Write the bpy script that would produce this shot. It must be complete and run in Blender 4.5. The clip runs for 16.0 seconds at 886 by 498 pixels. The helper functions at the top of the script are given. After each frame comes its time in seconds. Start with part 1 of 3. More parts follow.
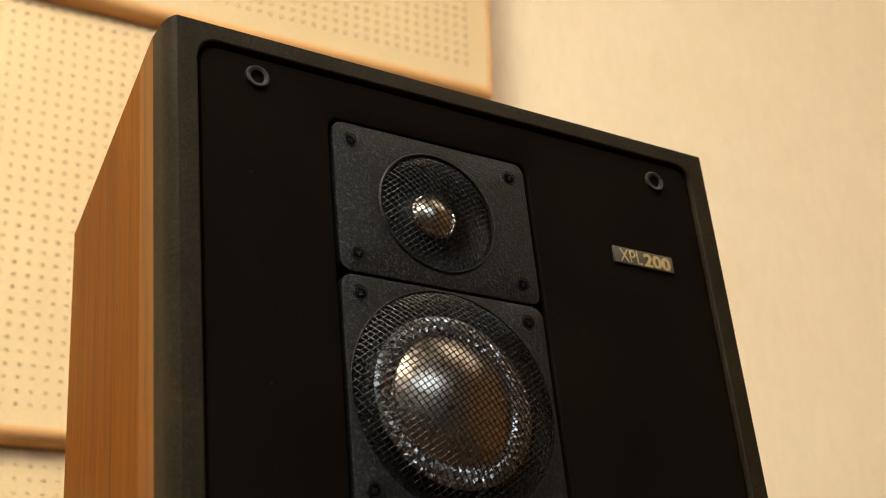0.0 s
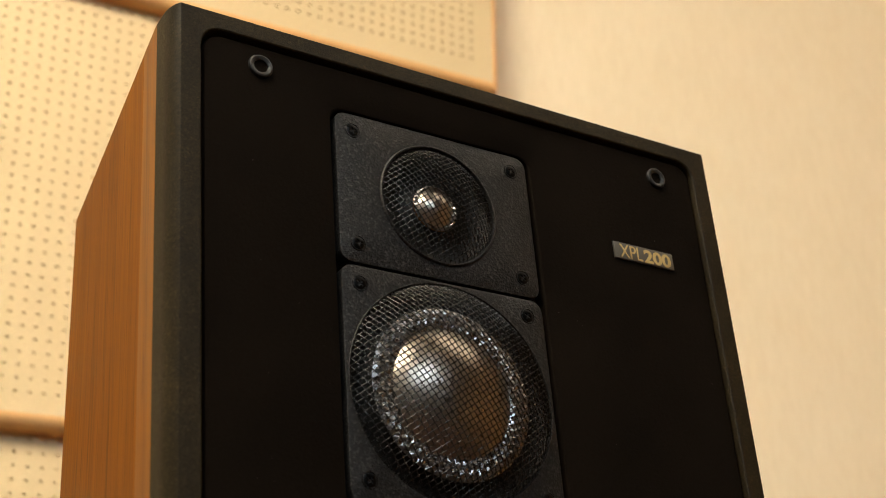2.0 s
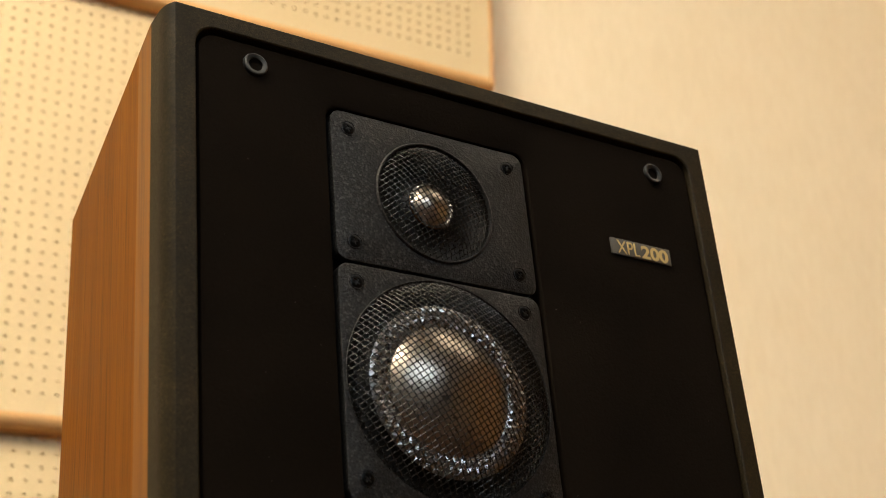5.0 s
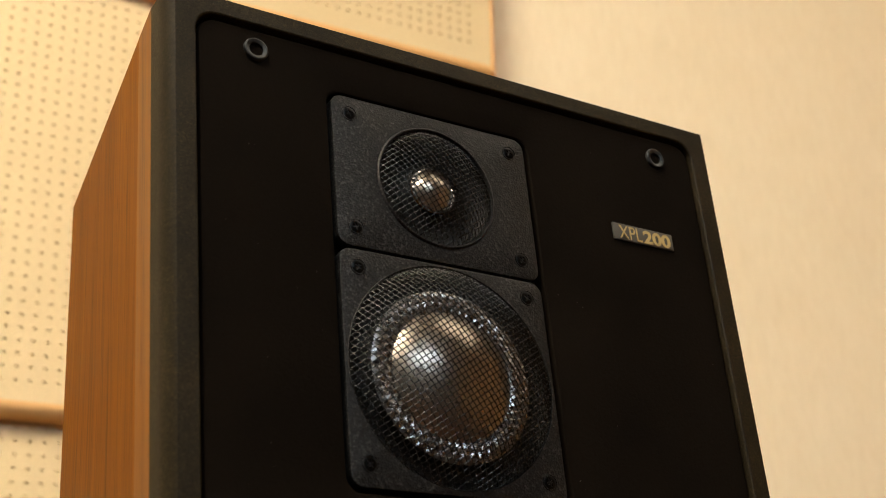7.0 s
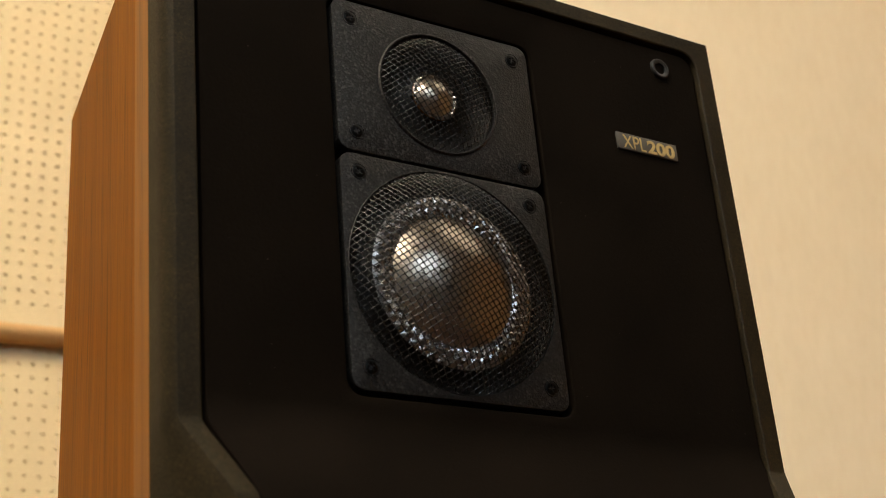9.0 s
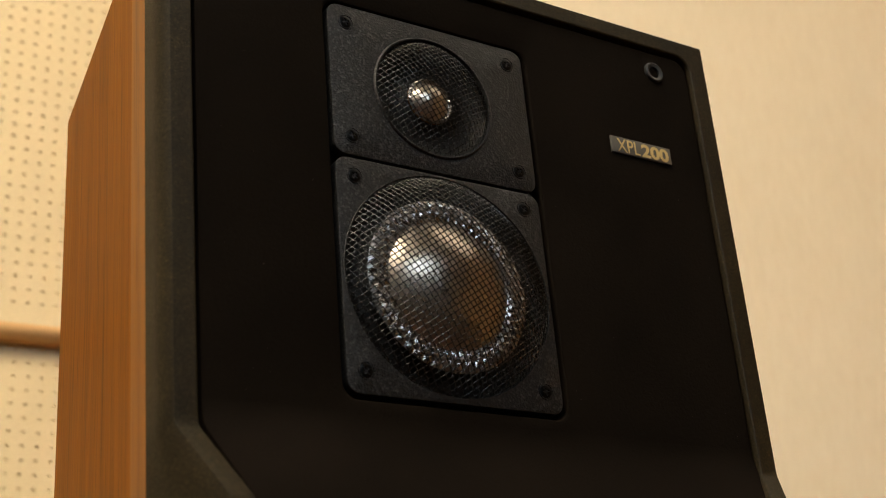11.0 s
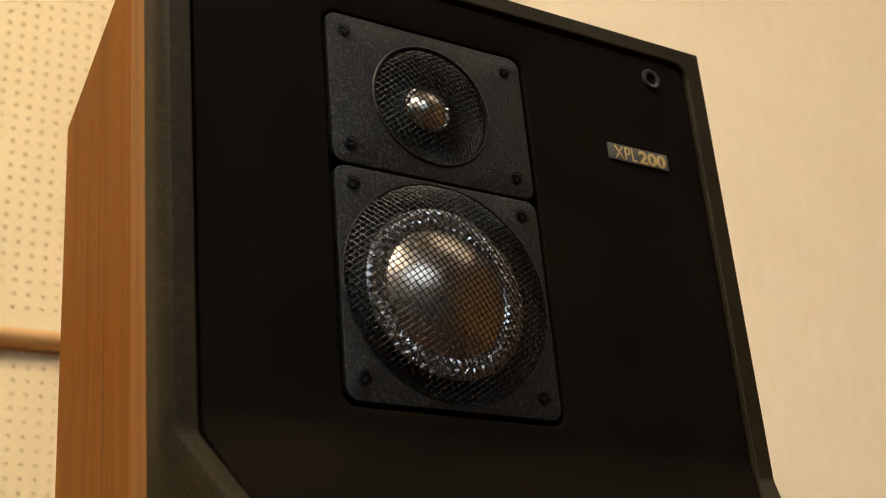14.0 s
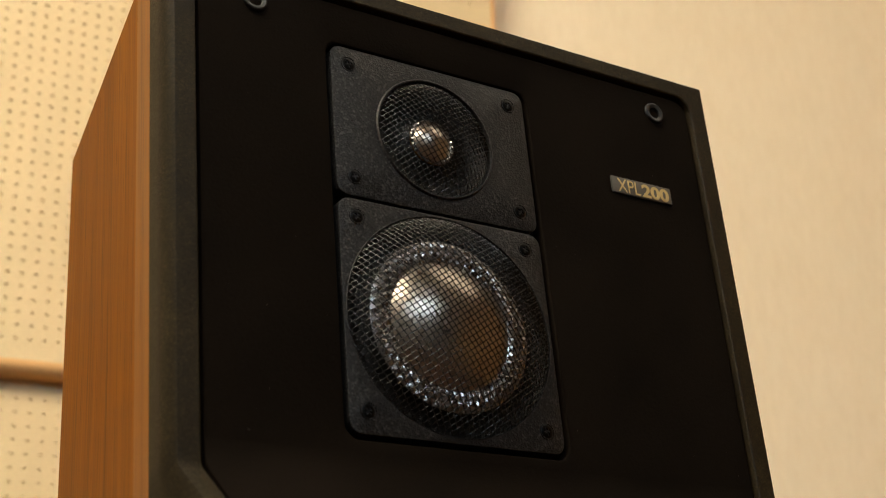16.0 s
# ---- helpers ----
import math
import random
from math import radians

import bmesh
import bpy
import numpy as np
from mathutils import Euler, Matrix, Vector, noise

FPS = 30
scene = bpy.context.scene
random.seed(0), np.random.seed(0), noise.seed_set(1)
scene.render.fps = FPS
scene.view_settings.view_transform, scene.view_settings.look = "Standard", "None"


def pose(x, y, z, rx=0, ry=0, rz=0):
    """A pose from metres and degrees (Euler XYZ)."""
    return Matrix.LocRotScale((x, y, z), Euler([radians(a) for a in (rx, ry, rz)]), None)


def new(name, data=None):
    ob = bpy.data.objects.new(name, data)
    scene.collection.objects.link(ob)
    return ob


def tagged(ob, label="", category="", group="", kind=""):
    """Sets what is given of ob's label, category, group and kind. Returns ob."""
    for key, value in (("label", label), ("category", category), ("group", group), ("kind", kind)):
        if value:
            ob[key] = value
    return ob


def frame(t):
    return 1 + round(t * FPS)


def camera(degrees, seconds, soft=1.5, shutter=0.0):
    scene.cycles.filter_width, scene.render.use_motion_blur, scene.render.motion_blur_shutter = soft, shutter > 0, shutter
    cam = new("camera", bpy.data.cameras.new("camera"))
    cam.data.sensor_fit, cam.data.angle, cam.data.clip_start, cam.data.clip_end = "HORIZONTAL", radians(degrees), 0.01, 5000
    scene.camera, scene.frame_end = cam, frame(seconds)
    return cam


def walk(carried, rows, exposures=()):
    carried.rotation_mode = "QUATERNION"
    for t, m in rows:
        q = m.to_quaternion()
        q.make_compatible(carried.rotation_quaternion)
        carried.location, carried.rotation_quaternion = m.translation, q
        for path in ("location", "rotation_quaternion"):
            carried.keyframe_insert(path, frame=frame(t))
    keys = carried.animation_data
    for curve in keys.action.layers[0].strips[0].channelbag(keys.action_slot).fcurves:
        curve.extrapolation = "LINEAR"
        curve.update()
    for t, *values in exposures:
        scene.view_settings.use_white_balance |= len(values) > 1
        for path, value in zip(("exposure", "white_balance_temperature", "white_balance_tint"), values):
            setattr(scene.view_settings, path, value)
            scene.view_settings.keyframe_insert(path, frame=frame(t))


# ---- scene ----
# A loudspeaker that leans back a little in the corner of a listening room, filmed from below.
# World: x along the panelled wall, y towards it, z up.

# ---------------------------------------------------------------- camera
cam = camera(36.9, 16.0, soft=0.9)
cam.data.dof.use_dof = True
cam.data.dof.focus_distance = 0.75
cam.data.dof.aperture_fstop = 9.5
PATH = [
    (0, -0.2889, -0.5935, 0.6446, 115.40, 2.64, -24.86),
    (0.5, -0.2875, -0.5944, 0.6438, 115.69, 2.54, -24.77),
    (1, -0.2871, -0.5952, 0.6417, 115.81, 2.33, -24.93),
    (1.5, -0.2883, -0.5960, 0.6435, 115.42, 1.85, -25.06),
    (2, -0.2875, -0.5940, 0.6425, 115.21, 1.70, -25.16),
    (2.5, -0.2866, -0.5941, 0.6419, 115.25, 1.75, -25.12),
    (3, -0.2867, -0.5949, 0.6429, 115.26, 1.65, -25.25),
    (5.5, -0.2854, -0.5939, 0.6440, 114.85, 2.30, -24.90),
    (6, -0.2848, -0.5939, 0.6427, 114.64, 2.43, -24.81),
    (6.5, -0.2845, -0.5918, 0.6416, 114.84, 2.49, -24.78),
    (7, -0.2849, -0.5911, 0.6422, 114.61, 2.23, -24.89),
    (7.5, -0.2830, -0.5903, 0.6392, 114.58, 2.20, -24.81),
    (8, -0.2799, -0.5853, 0.6302, 111.91, 2.15, -24.98),
    (8.5, -0.2770, -0.5792, 0.6255, 111.56, 2.28, -24.99),
    (9, -0.2790, -0.5792, 0.6279, 112.06, 2.14, -24.77),
    (11.5, -0.2811, -0.5845, 0.6303, 111.68, 2.19, -25.12),
    (12, -0.2790, -0.5800, 0.6267, 111.34, 2.37, -25.28),
    (12.5, -0.2768, -0.5760, 0.6230, 111.58, 2.61, -25.07),
    (13, -0.2777, -0.5764, 0.6236, 111.60, 2.52, -24.99),
    (13.5, -0.2827, -0.5832, 0.6290, 111.67, 2.33, -24.95),
    (14, -0.2830, -0.5884, 0.6319, 111.92, 2.25, -25.03),
    (14.5, -0.2829, -0.5884, 0.6308, 112.72, 2.28, -24.75),
    (15, -0.2838, -0.5880, 0.6307, 112.60, 2.48, -24.80),
    (15.5, -0.2837, -0.5875, 0.6314, 112.68, 2.35, -24.89),
    (16, -0.2835, -0.5891, 0.6321, 113.30, 2.07, -24.96),
]
walk(cam, [(t, pose(x, y, z, rx, ry, rz)) for t, x, y, z, rx, ry, rz in PATH], [(0.0, 0.0), (7.4, 0.0), (8.4, -0.15), (16.0, -0.15)])

# ---------------------------------------------------------------- light
WARM = (1.0, 0.865, 0.655)
COOL = (0.70, 0.86, 1.0)
WARM_POWER, FILL_POWER, COOL_POWER = 43.5, 5.0, 26.0
world = bpy.data.worlds.new("world")
scene.world = world
world.use_nodes = True
world.node_tree.nodes["Background"].inputs["Color"].default_value = (0.5, 0.55, 0.6, 1)
world.node_tree.nodes["Background"].inputs["Strength"].default_value = 0.05


# ---------------------------------------------------------------- materials
def material(name, base, rough, metal=0.0, spec=0.5):
    m = bpy.data.materials.new(name)
    m.use_nodes = True
    b = m.node_tree.nodes["Principled BSDF"]
    b.inputs["Base Color"].default_value = (*base, 1)
    b.inputs["Roughness"].default_value = rough
    b.inputs["Metallic"].default_value = metal
    b.inputs["Specular IOR Level"].default_value = spec
    return m


def node(m, kind, **values):
    n = m.node_tree.nodes.new(kind)
    for key, value in values.items():
        n.inputs[key.replace("_", " ")].default_value = value
    return n


def link(m, a, b):
    m.node_tree.links.new(a, b)


def coords(m, scale):
    c = m.node_tree.nodes.new("ShaderNodeTexCoord")
    p = m.node_tree.nodes.new("ShaderNodeMapping")
    p.inputs["Scale"].default_value = scale
    link(m, c.outputs["Object"], p.inputs["Vector"])
    return p.outputs["Vector"]


def noise_at(m, scale, detail=4.0, stretch=(1, 1, 1), rough=0.55):
    n = node(m, "ShaderNodeTexNoise", Scale=scale, Detail=detail, Roughness=rough)
    link(m, coords(m, stretch), n.inputs["Vector"])
    return n.outputs["Fac"]


def ramp(m, fac, stops):
    r = m.node_tree.nodes.new("ShaderNodeValToRGB")
    while len(r.color_ramp.elements) < len(stops):
        r.color_ramp.elements.new(0.5)
    for e, (at, colour) in zip(r.color_ramp.elements, stops):
        e.position, e.color = at, (*colour, 1)
    link(m, fac, r.inputs["Fac"])
    return r.outputs["Color"]


def mixed(m, a, b, fac, how="MIX"):
    n = m.node_tree.nodes.new("ShaderNodeMix")
    n.data_type, n.blend_type = "RGBA", how
    if isinstance(fac, float):
        n.inputs[0].default_value = fac
    else:
        link(m, fac, n.inputs[0])
    link(m, a, n.inputs[6])
    link(m, b, n.inputs[7])
    return n.outputs[2]


def shader(m):
    return m.node_tree.nodes["Principled BSDF"]


def bump(m, height, strength, distance, under=None):
    b = node(m, "ShaderNodeBump", Strength=strength, Distance=distance)
    link(m, height, b.inputs["Height"])
    if under:
        link(m, under, b.inputs["Normal"])
    link(m, b.outputs["Normal"], shader(m).inputs["Normal"])
    return b.outputs["Normal"]


def roughness(m, fac, low, high):
    r = node(m, "ShaderNodeMapRange", To_Min=low, To_Max=high)
    link(m, fac, r.inputs["Value"])
    link(m, r.outputs["Result"], shader(m).inputs["Roughness"])


def wood(name, dark, mid, light, along, rough):
    """Veneer with fine streaks along one axis."""
    m = material(name, mid, rough, spec=0.06)
    fine = [260.0, 260.0, 260.0]
    broad = [26.0, 26.0, 26.0]
    dash = [620.0, 620.0, 620.0]
    fine[along], broad[along], dash[along] = 7.0, 1.6, 26.0
    a = noise_at(m, 1.0, 5.0, fine, 0.65)
    b = noise_at(m, 1.0, 4.0, broad)
    pores = noise_at(m, 1.0, 1.0, dash)
    streaks = noise_at(m, 1.0, 3.0, [v * 0.45 for v in fine])
    c1 = ramp(m, b, [(0.25, dark), (0.5, mid), (0.75, light)])
    c2 = ramp(m, a, [(0.36, dark), (0.5, mid), (0.64, light)])
    c3 = ramp(m, pores, [(0.28, (0.45, 0.30, 0.20)), (0.37, (1, 1, 1))])
    c4 = ramp(m, streaks, [(0.30, (0.50, 0.36, 0.26)), (0.40, (1, 1, 1))])
    c = mixed(m, mixed(m, c1, c2, 0.42), c3, 0.6, "MULTIPLY")
    c = mixed(m, c, c4, 0.6, "MULTIPLY")
    link(m, c, shader(m).inputs["Base Color"])
    roughness(m, a, rough - 0.08, rough + 0.1)
    bump(m, a, 0.15, 0.0004)
    return m


def mottled(name, base, spread, rough, grain, relief, depth, metal=0.0, spec=0.5):
    """A surface with stains at a large scale and a fine grain."""
    m = material(name, base, rough, metal, spec)
    small, big = noise_at(m, grain, 3.0), noise_at(m, grain / 40.0, 3.0)
    lo = tuple(v * (1 - spread) for v in base)
    hi = tuple(min(1.0, v * (1 + spread)) for v in base)
    c = mixed(m, ramp(m, big, [(0.3, lo), (0.7, hi)]), ramp(m, small, [(0.3, lo), (0.7, hi)]), 0.5)
    link(m, c, shader(m).inputs["Base Color"])
    roughness(m, small, max(0.02, rough - 0.1), min(1.0, rough + 0.1))
    bump(m, small, relief, depth)
    return m


def glowing(name, colour, power):
    m = material(name, (0.8, 0.8, 0.8), 0.5)
    shader(m).inputs["Emission Color"].default_value = (*colour, 1)
    shader(m).inputs["Emission Strength"].default_value = power
    return m


def granules(m, scale, stops):
    """Colours that jump from grain to grain."""
    cells = node(m, "ShaderNodeTexVoronoi", Scale=scale, Randomness=1.0)
    link(m, coords(m, (1, 1, 1)), cells.inputs["Vector"])
    pick = m.node_tree.nodes.new("ShaderNodeSeparateColor")
    link(m, cells.outputs["Color"], pick.inputs["Color"])
    return ramp(m, pick.outputs["Red"], stops), cells.outputs["Distance"]


def grained(name, low, high, rough, scale, relief, spec):
    """A dark moulded surface: fine grain, a few pale specks, and dull worn patches."""
    m = material(name, high, rough, spec=spec)
    fine, broad = noise_at(m, scale, 2.0), noise_at(m, scale / 40.0, 4.0)
    a = ramp(m, fine, [(0.43, low), (0.58, high)])
    specks, _ = granules(m, scale * 0.75, [(0.0, low), (0.6, high), (0.93, tuple(v * 1.5 for v in high)), (1.0, tuple(v * 2.6 for v in high))])
    wear = ramp(m, broad, [(0.3, (0.62, 0.62, 0.60)), (0.52, (0.95, 0.95, 0.93)), (0.72, (1.35, 1.33, 1.3))])
    c = mixed(m, mixed(m, a, specks, 0.5), wear, 1.0, "MULTIPLY")
    link(m, c, shader(m).inputs["Base Color"])
    roughness(m, fine, rough + 0.12, rough - 0.12)
    bump(m, fine, 1.0, relief)
    return m


def crinkled(name):
    """Black crinkle enamel: packed granules, the brightest of them glints painted into the colour."""
    m = material(name, (0.005, 0.005, 0.005), 0.4, spec=0.14)
    dark, mid = (0.0005, 0.0005, 0.0005), (0.0075, 0.0073, 0.0072)
    pale, height = granules(m, 950.0, [(0.0, dark), (0.45, mid), (0.8, (0.017, 0.0165, 0.0163)), (1.0, (0.060, 0.058, 0.057))])
    fine, broad = noise_at(m, 1300.0, 2.0, rough=0.6), noise_at(m, 60.0, 3.0)
    soft = ramp(m, fine, [(0.40, dark), (0.65, (0.018, 0.0175, 0.0172))])
    wear = ramp(m, broad, [(0.3, (0.66, 0.66, 0.66)), (0.7, (0.88, 0.88, 0.88))])
    link(m, mixed(m, mixed(m, pale, soft, 0.4), wear, 1.0, "MULTIPLY"), shader(m).inputs["Base Color"])
    roughness(m, fine, 0.6, 0.32)
    bump(m, height, 0.6, 0.0004, bump(m, fine, 0.6, 0.0003))
    return m


SIDE_WOOD = wood("teak_veneer", (0.096, 0.026, 0.0018), (0.174, 0.059, 0.0050), (0.245, 0.097, 0.0105), 2, 0.45)
shader(SIDE_WOOD).inputs["Specular IOR Level"].default_value = 0.012
STRIP_WOOD = wood("teak_solid", (0.115, 0.033, 0.0024), (0.180, 0.062, 0.0055), (0.24, 0.095, 0.0105), 2, 0.42)
PANEL_FACE = mottled("birch_board", (0.62, 0.485, 0.28), 0.07, 0.7, 220.0, 0.12, 0.0005)
PANEL_EDGE = mottled("panel_lipping", (0.76, 0.45, 0.19), 0.05, 0.5, 160.0, 0.05, 0.0003, spec=0.2)
HOLE_DARK = material("hole_depth", (0.48, 0.33, 0.16), 0.9)
FRAME_BLACK = grained("moulded_black", (0.0056, 0.0040, 0.0017), (0.0180, 0.0129, 0.0058), 0.52, 1300.0, 0.00022, 0.09)
BAFFLE_BLACK = mottled("baffle_black", (0.0045, 0.0031, 0.0021), 0.55, 0.85, 650.0, 0.5, 0.0004, spec=0.02)
PLATE_BLACK = crinkled("wrinkle_black")
WIRE_BLACK = mottled("wire_black", (0.0010, 0.0010, 0.0010), 0.2, 0.27, 800.0, 0.0, 0.0001, spec=0.33)
SCREW_BLACK = mottled("screw_black", (0.0004, 0.0004, 0.0004), 0.2, 0.32, 700.0, 0.05, 0.0001, spec=0.07)
CAVITY_BLACK = mottled("horn_black", (0.002, 0.002, 0.002), 0.2, 0.6, 600.0, 0.1, 0.0001, spec=0.15)
TITANIUM = mottled("titanium", (0.36, 0.315, 0.265), 0.04, 0.30, 300.0, 0.0, 0.0001, metal=1.0)
TITANIUM_FOIL = mottled("titanium_foil", (0.18, 0.172, 0.168), 0.06, 0.28, 300.0, 0.0, 0.0001, metal=1.0)
RUBBER = mottled("rubber", (0.010, 0.0105, 0.0105), 0.2, 0.5, 700.0, 0.1, 0.0001, spec=0.25)
BADGE_GREY = mottled("badge_grey", (0.045, 0.042, 0.036), 0.15, 0.45, 500.0, 0.05, 0.0001)
GOLD = mottled("gold_print", (0.34, 0.25, 0.10), 0.1, 0.45, 600.0, 0.05, 0.0001)
FLOOR_WOOD = wood("floor_walnut", (0.03, 0.012, 0.004), (0.055, 0.024, 0.009), (0.08, 0.036, 0.014), 1, 0.4)
CEILING_WHITE = mottled("ceiling_white", (0.76, 0.73, 0.67), 0.03, 0.9, 150.0, 0.2, 0.001)
LAMP_FRAME = mottled("lamp_frame", (0.75, 0.75, 0.74), 0.05, 0.4, 300.0, 0.05, 0.0002)
GLOW_WARM = glowing("warm_diffuser", WARM, WARM_POWER)
GLOW_FILL = glowing("fill_diffuser", WARM, FILL_POWER)
GLOW_COOL = glowing("cool_diffuser", COOL, COOL_POWER)


def wallpaper():
    m = material("woven_wallpaper", (0.78, 0.66, 0.46), 0.75)
    strokes = noise_at(m, 1.0, 4.0, (190, 190, 38))
    cloud = noise_at(m, 7.0, 3.0)
    a = ramp(m, strokes, [(0.3, (0.77, 0.645, 0.445)), (0.65, (0.86, 0.745, 0.55))])
    b = ramp(m, cloud, [(0.3, (0.79, 0.665, 0.465)), (0.7, (0.85, 0.735, 0.54))])
    link(m, mixed(m, a, b, 0.5), shader(m).inputs["Base Color"])
    bump(m, strokes, 0.25, 0.0012)
    return m


WALL_PAPER = wallpaper()
BROWN_BOARD = wood("brown_wall_board", (0.36, 0.19, 0.07), (0.52, 0.29, 0.11), (0.62, 0.37, 0.15), 2, 0.5)
DARK_WALL = mottled("dark_unseen_wall", (0.045, 0.038, 0.032), 0.2, 0.9, 300.0, 0.2, 0.001)


# ---------------------------------------------------------------- helpers for meshes
def mesh_of(name, verts, faces, mat, smooth=False, edge=35):
    me = bpy.data.meshes.new(name)
    me.from_pydata([tuple(v) for v in verts], [], faces)
    bm = bmesh.new()
    bm.from_mesh(me)
    bmesh.ops.recalc_face_normals(bm, faces=bm.faces)
    bm.to_mesh(me)
    bm.free()
    me.materials.append(mat)
    if smooth:
        for p in me.polygons:
            p.use_smooth = True
        me.set_sharp_from_angle(angle=radians(edge))
    return me


def part(name, me, parent, label="", at=None):
    ob = new(name, me)
    ob.parent = parent
    if at is not None:
        ob.matrix_local = at
    if label:
        tagged(ob, label=label)
    return ob


def loft(loops, cap_first=False, cap_last=False):
    """Quads between closed loops that hold the same count of points."""
    n = len(loops[0])
    verts = [p for lp in loops for p in lp]
    faces = []
    for k in range(len(loops) - 1):
        for i in range(n):
            j = (i + 1) % n
            faces.append((k * n + i, k * n + j, (k + 1) * n + j, (k + 1) * n + i))
    if cap_first:
        faces.append(tuple(range(n)))
    if cap_last:
        faces.append(tuple(range((len(loops) - 1) * n, len(loops) * n)))
    return verts, faces


def lathe(profile, n=64, cx=0.0, cz=0.0, first=False, last=False):
    """Profile of (radius, y), turned round the axis that points out of the baffle."""
    loops = []
    for r, y in profile:
        loops.append([(cx + r * math.cos(2 * math.pi * i / n), y, cz + r * math.sin(2 * math.pi * i / n)) for i in range(n)])
    return loft(loops, first, last)


def box(x0, x1, y0, y1, z0, z1, bevel=0.0):
    bm = bmesh.new()
    bmesh.ops.create_cube(bm, size=1.0)
    for v in bm.verts:
        v.co = Vector((x0 if v.co.x < 0 else x1, y0 if v.co.y < 0 else y1, z0 if v.co.z < 0 else z1))
    if bevel:
        bmesh.ops.bevel(bm, geom=bm.edges[:], offset=bevel, segments=3, affect="EDGES", profile=0.5)
    verts = [v.co.copy() for v in bm.verts]
    bm.verts.index_update()
    faces = [tuple(v.index for v in f.verts) for f in bm.faces]
    bm.free()
    return verts, faces


# ---------------------------------------------------------------- the room
ROOM_X0, ROOM_X1, ROOM_Y0, ROOM_Y1, ROOM_H = -3.2, 2.4, -4.4, 0.855, 3.0


def slab(name, label, dims, mat, category):
    v, f = box(*dims)
    return tagged(new(name, mesh_of(name, v, f, mat)), label=label, category=category, kind="structure")


slab("floor", "brown wooden floor of the listening room", (ROOM_X0 - 0.1, ROOM_X1 + 0.1, ROOM_Y0 - 0.1, ROOM_Y1 + 0.1, -0.1, 0), FLOOR_WOOD, "floor")
slab("ceiling", "plain white ceiling of the listening room", (ROOM_X0 - 0.1, ROOM_X1 + 0.1, ROOM_Y0 - 0.1, ROOM_Y1 + 0.1, ROOM_H, ROOM_H + 0.1), CEILING_WHITE, "ceiling")
slab("wall_north", "beige wall with woven wallpaper behind acoustic panels and loudspeaker", (ROOM_X0, ROOM_X1, ROOM_Y1, ROOM_Y1 + 0.1, 0, ROOM_H), WALL_PAPER, "wall")
# out of view; its bright brown is picked for what the domes reflect
slab("wall_east", "plain unseen wall of brown boards, brightened for the domes' reflection", (ROOM_X1, ROOM_X1 + 0.1, ROOM_Y0, ROOM_Y1 + 0.1, 0, ROOM_H), BROWN_BOARD, "wall")
# unseen walls, coloured dark to cut bounce light and the domes' reflections
slab("wall_south", "plain unseen wall, dark brown to cut bounce light and reflections", (ROOM_X0, ROOM_X1, ROOM_Y0 - 0.1, ROOM_Y0, 0, ROOM_H), DARK_WALL, "wall")
slab("wall_west", "plain unseen wall, dark brown to cut bounce light and reflections", (ROOM_X0 - 0.1, ROOM_X0, ROOM_Y0 - 0.1, ROOM_Y1 + 0.1, 0, ROOM_H), DARK_WALL, "wall")


def ceiling_light(x, y, w, d, glow, label):
    light = tagged(new("ceiling_light"), label=label, category="ceiling light", group="ceiling lights")
    light.location = (x, y, ROOM_H)
    outer = [(-w / 2 - 0.02, -d / 2 - 0.02), (w / 2 + 0.02, -d / 2 - 0.02), (w / 2 + 0.02, d / 2 + 0.02), (-w / 2 - 0.02, d / 2 + 0.02)]
    inner = [(-w / 2, -d / 2), (w / 2, -d / 2), (w / 2, d / 2), (-w / 2, d / 2)]
    v, f = loft([[(a, b, 0) for a, b in outer], [(a, b, -0.04) for a, b in outer], [(a, b, -0.04) for a, b in inner], [(a, b, -0.02) for a, b in inner]])
    part("frame", mesh_of("frame", v, f, LAMP_FRAME), light)
    v, f = box(-w / 2 + 0.002, w / 2 - 0.002, -d / 2 + 0.002, d / 2 - 0.002, -0.034, -0.024)
    part("diffuser", mesh_of("diffuser", v, f, glow), light)
    return light


ceiling_light(-1.3, -0.85, 1.25, 1.2, GLOW_WARM, "square warm-white ceiling light with a white frame")
# an added fill with no known source, to brighten the right of the wall
ceiling_light(1.35, -0.3, 1.3, 0.8, GLOW_FILL, "added warm fill light for the right of the wall, built as a framed ceiling light")
ceiling_light(-0.3, -3.1, 1.4, 0.9, GLOW_COOL, "oblong cool-white ceiling light with a white frame")


# ---------------------------------------------------------------- acoustic panels on the wall
PITCH, HOLE = 0.015, 0.0024
PANEL_X0, PANEL_X1 = -1.10, 0.4805


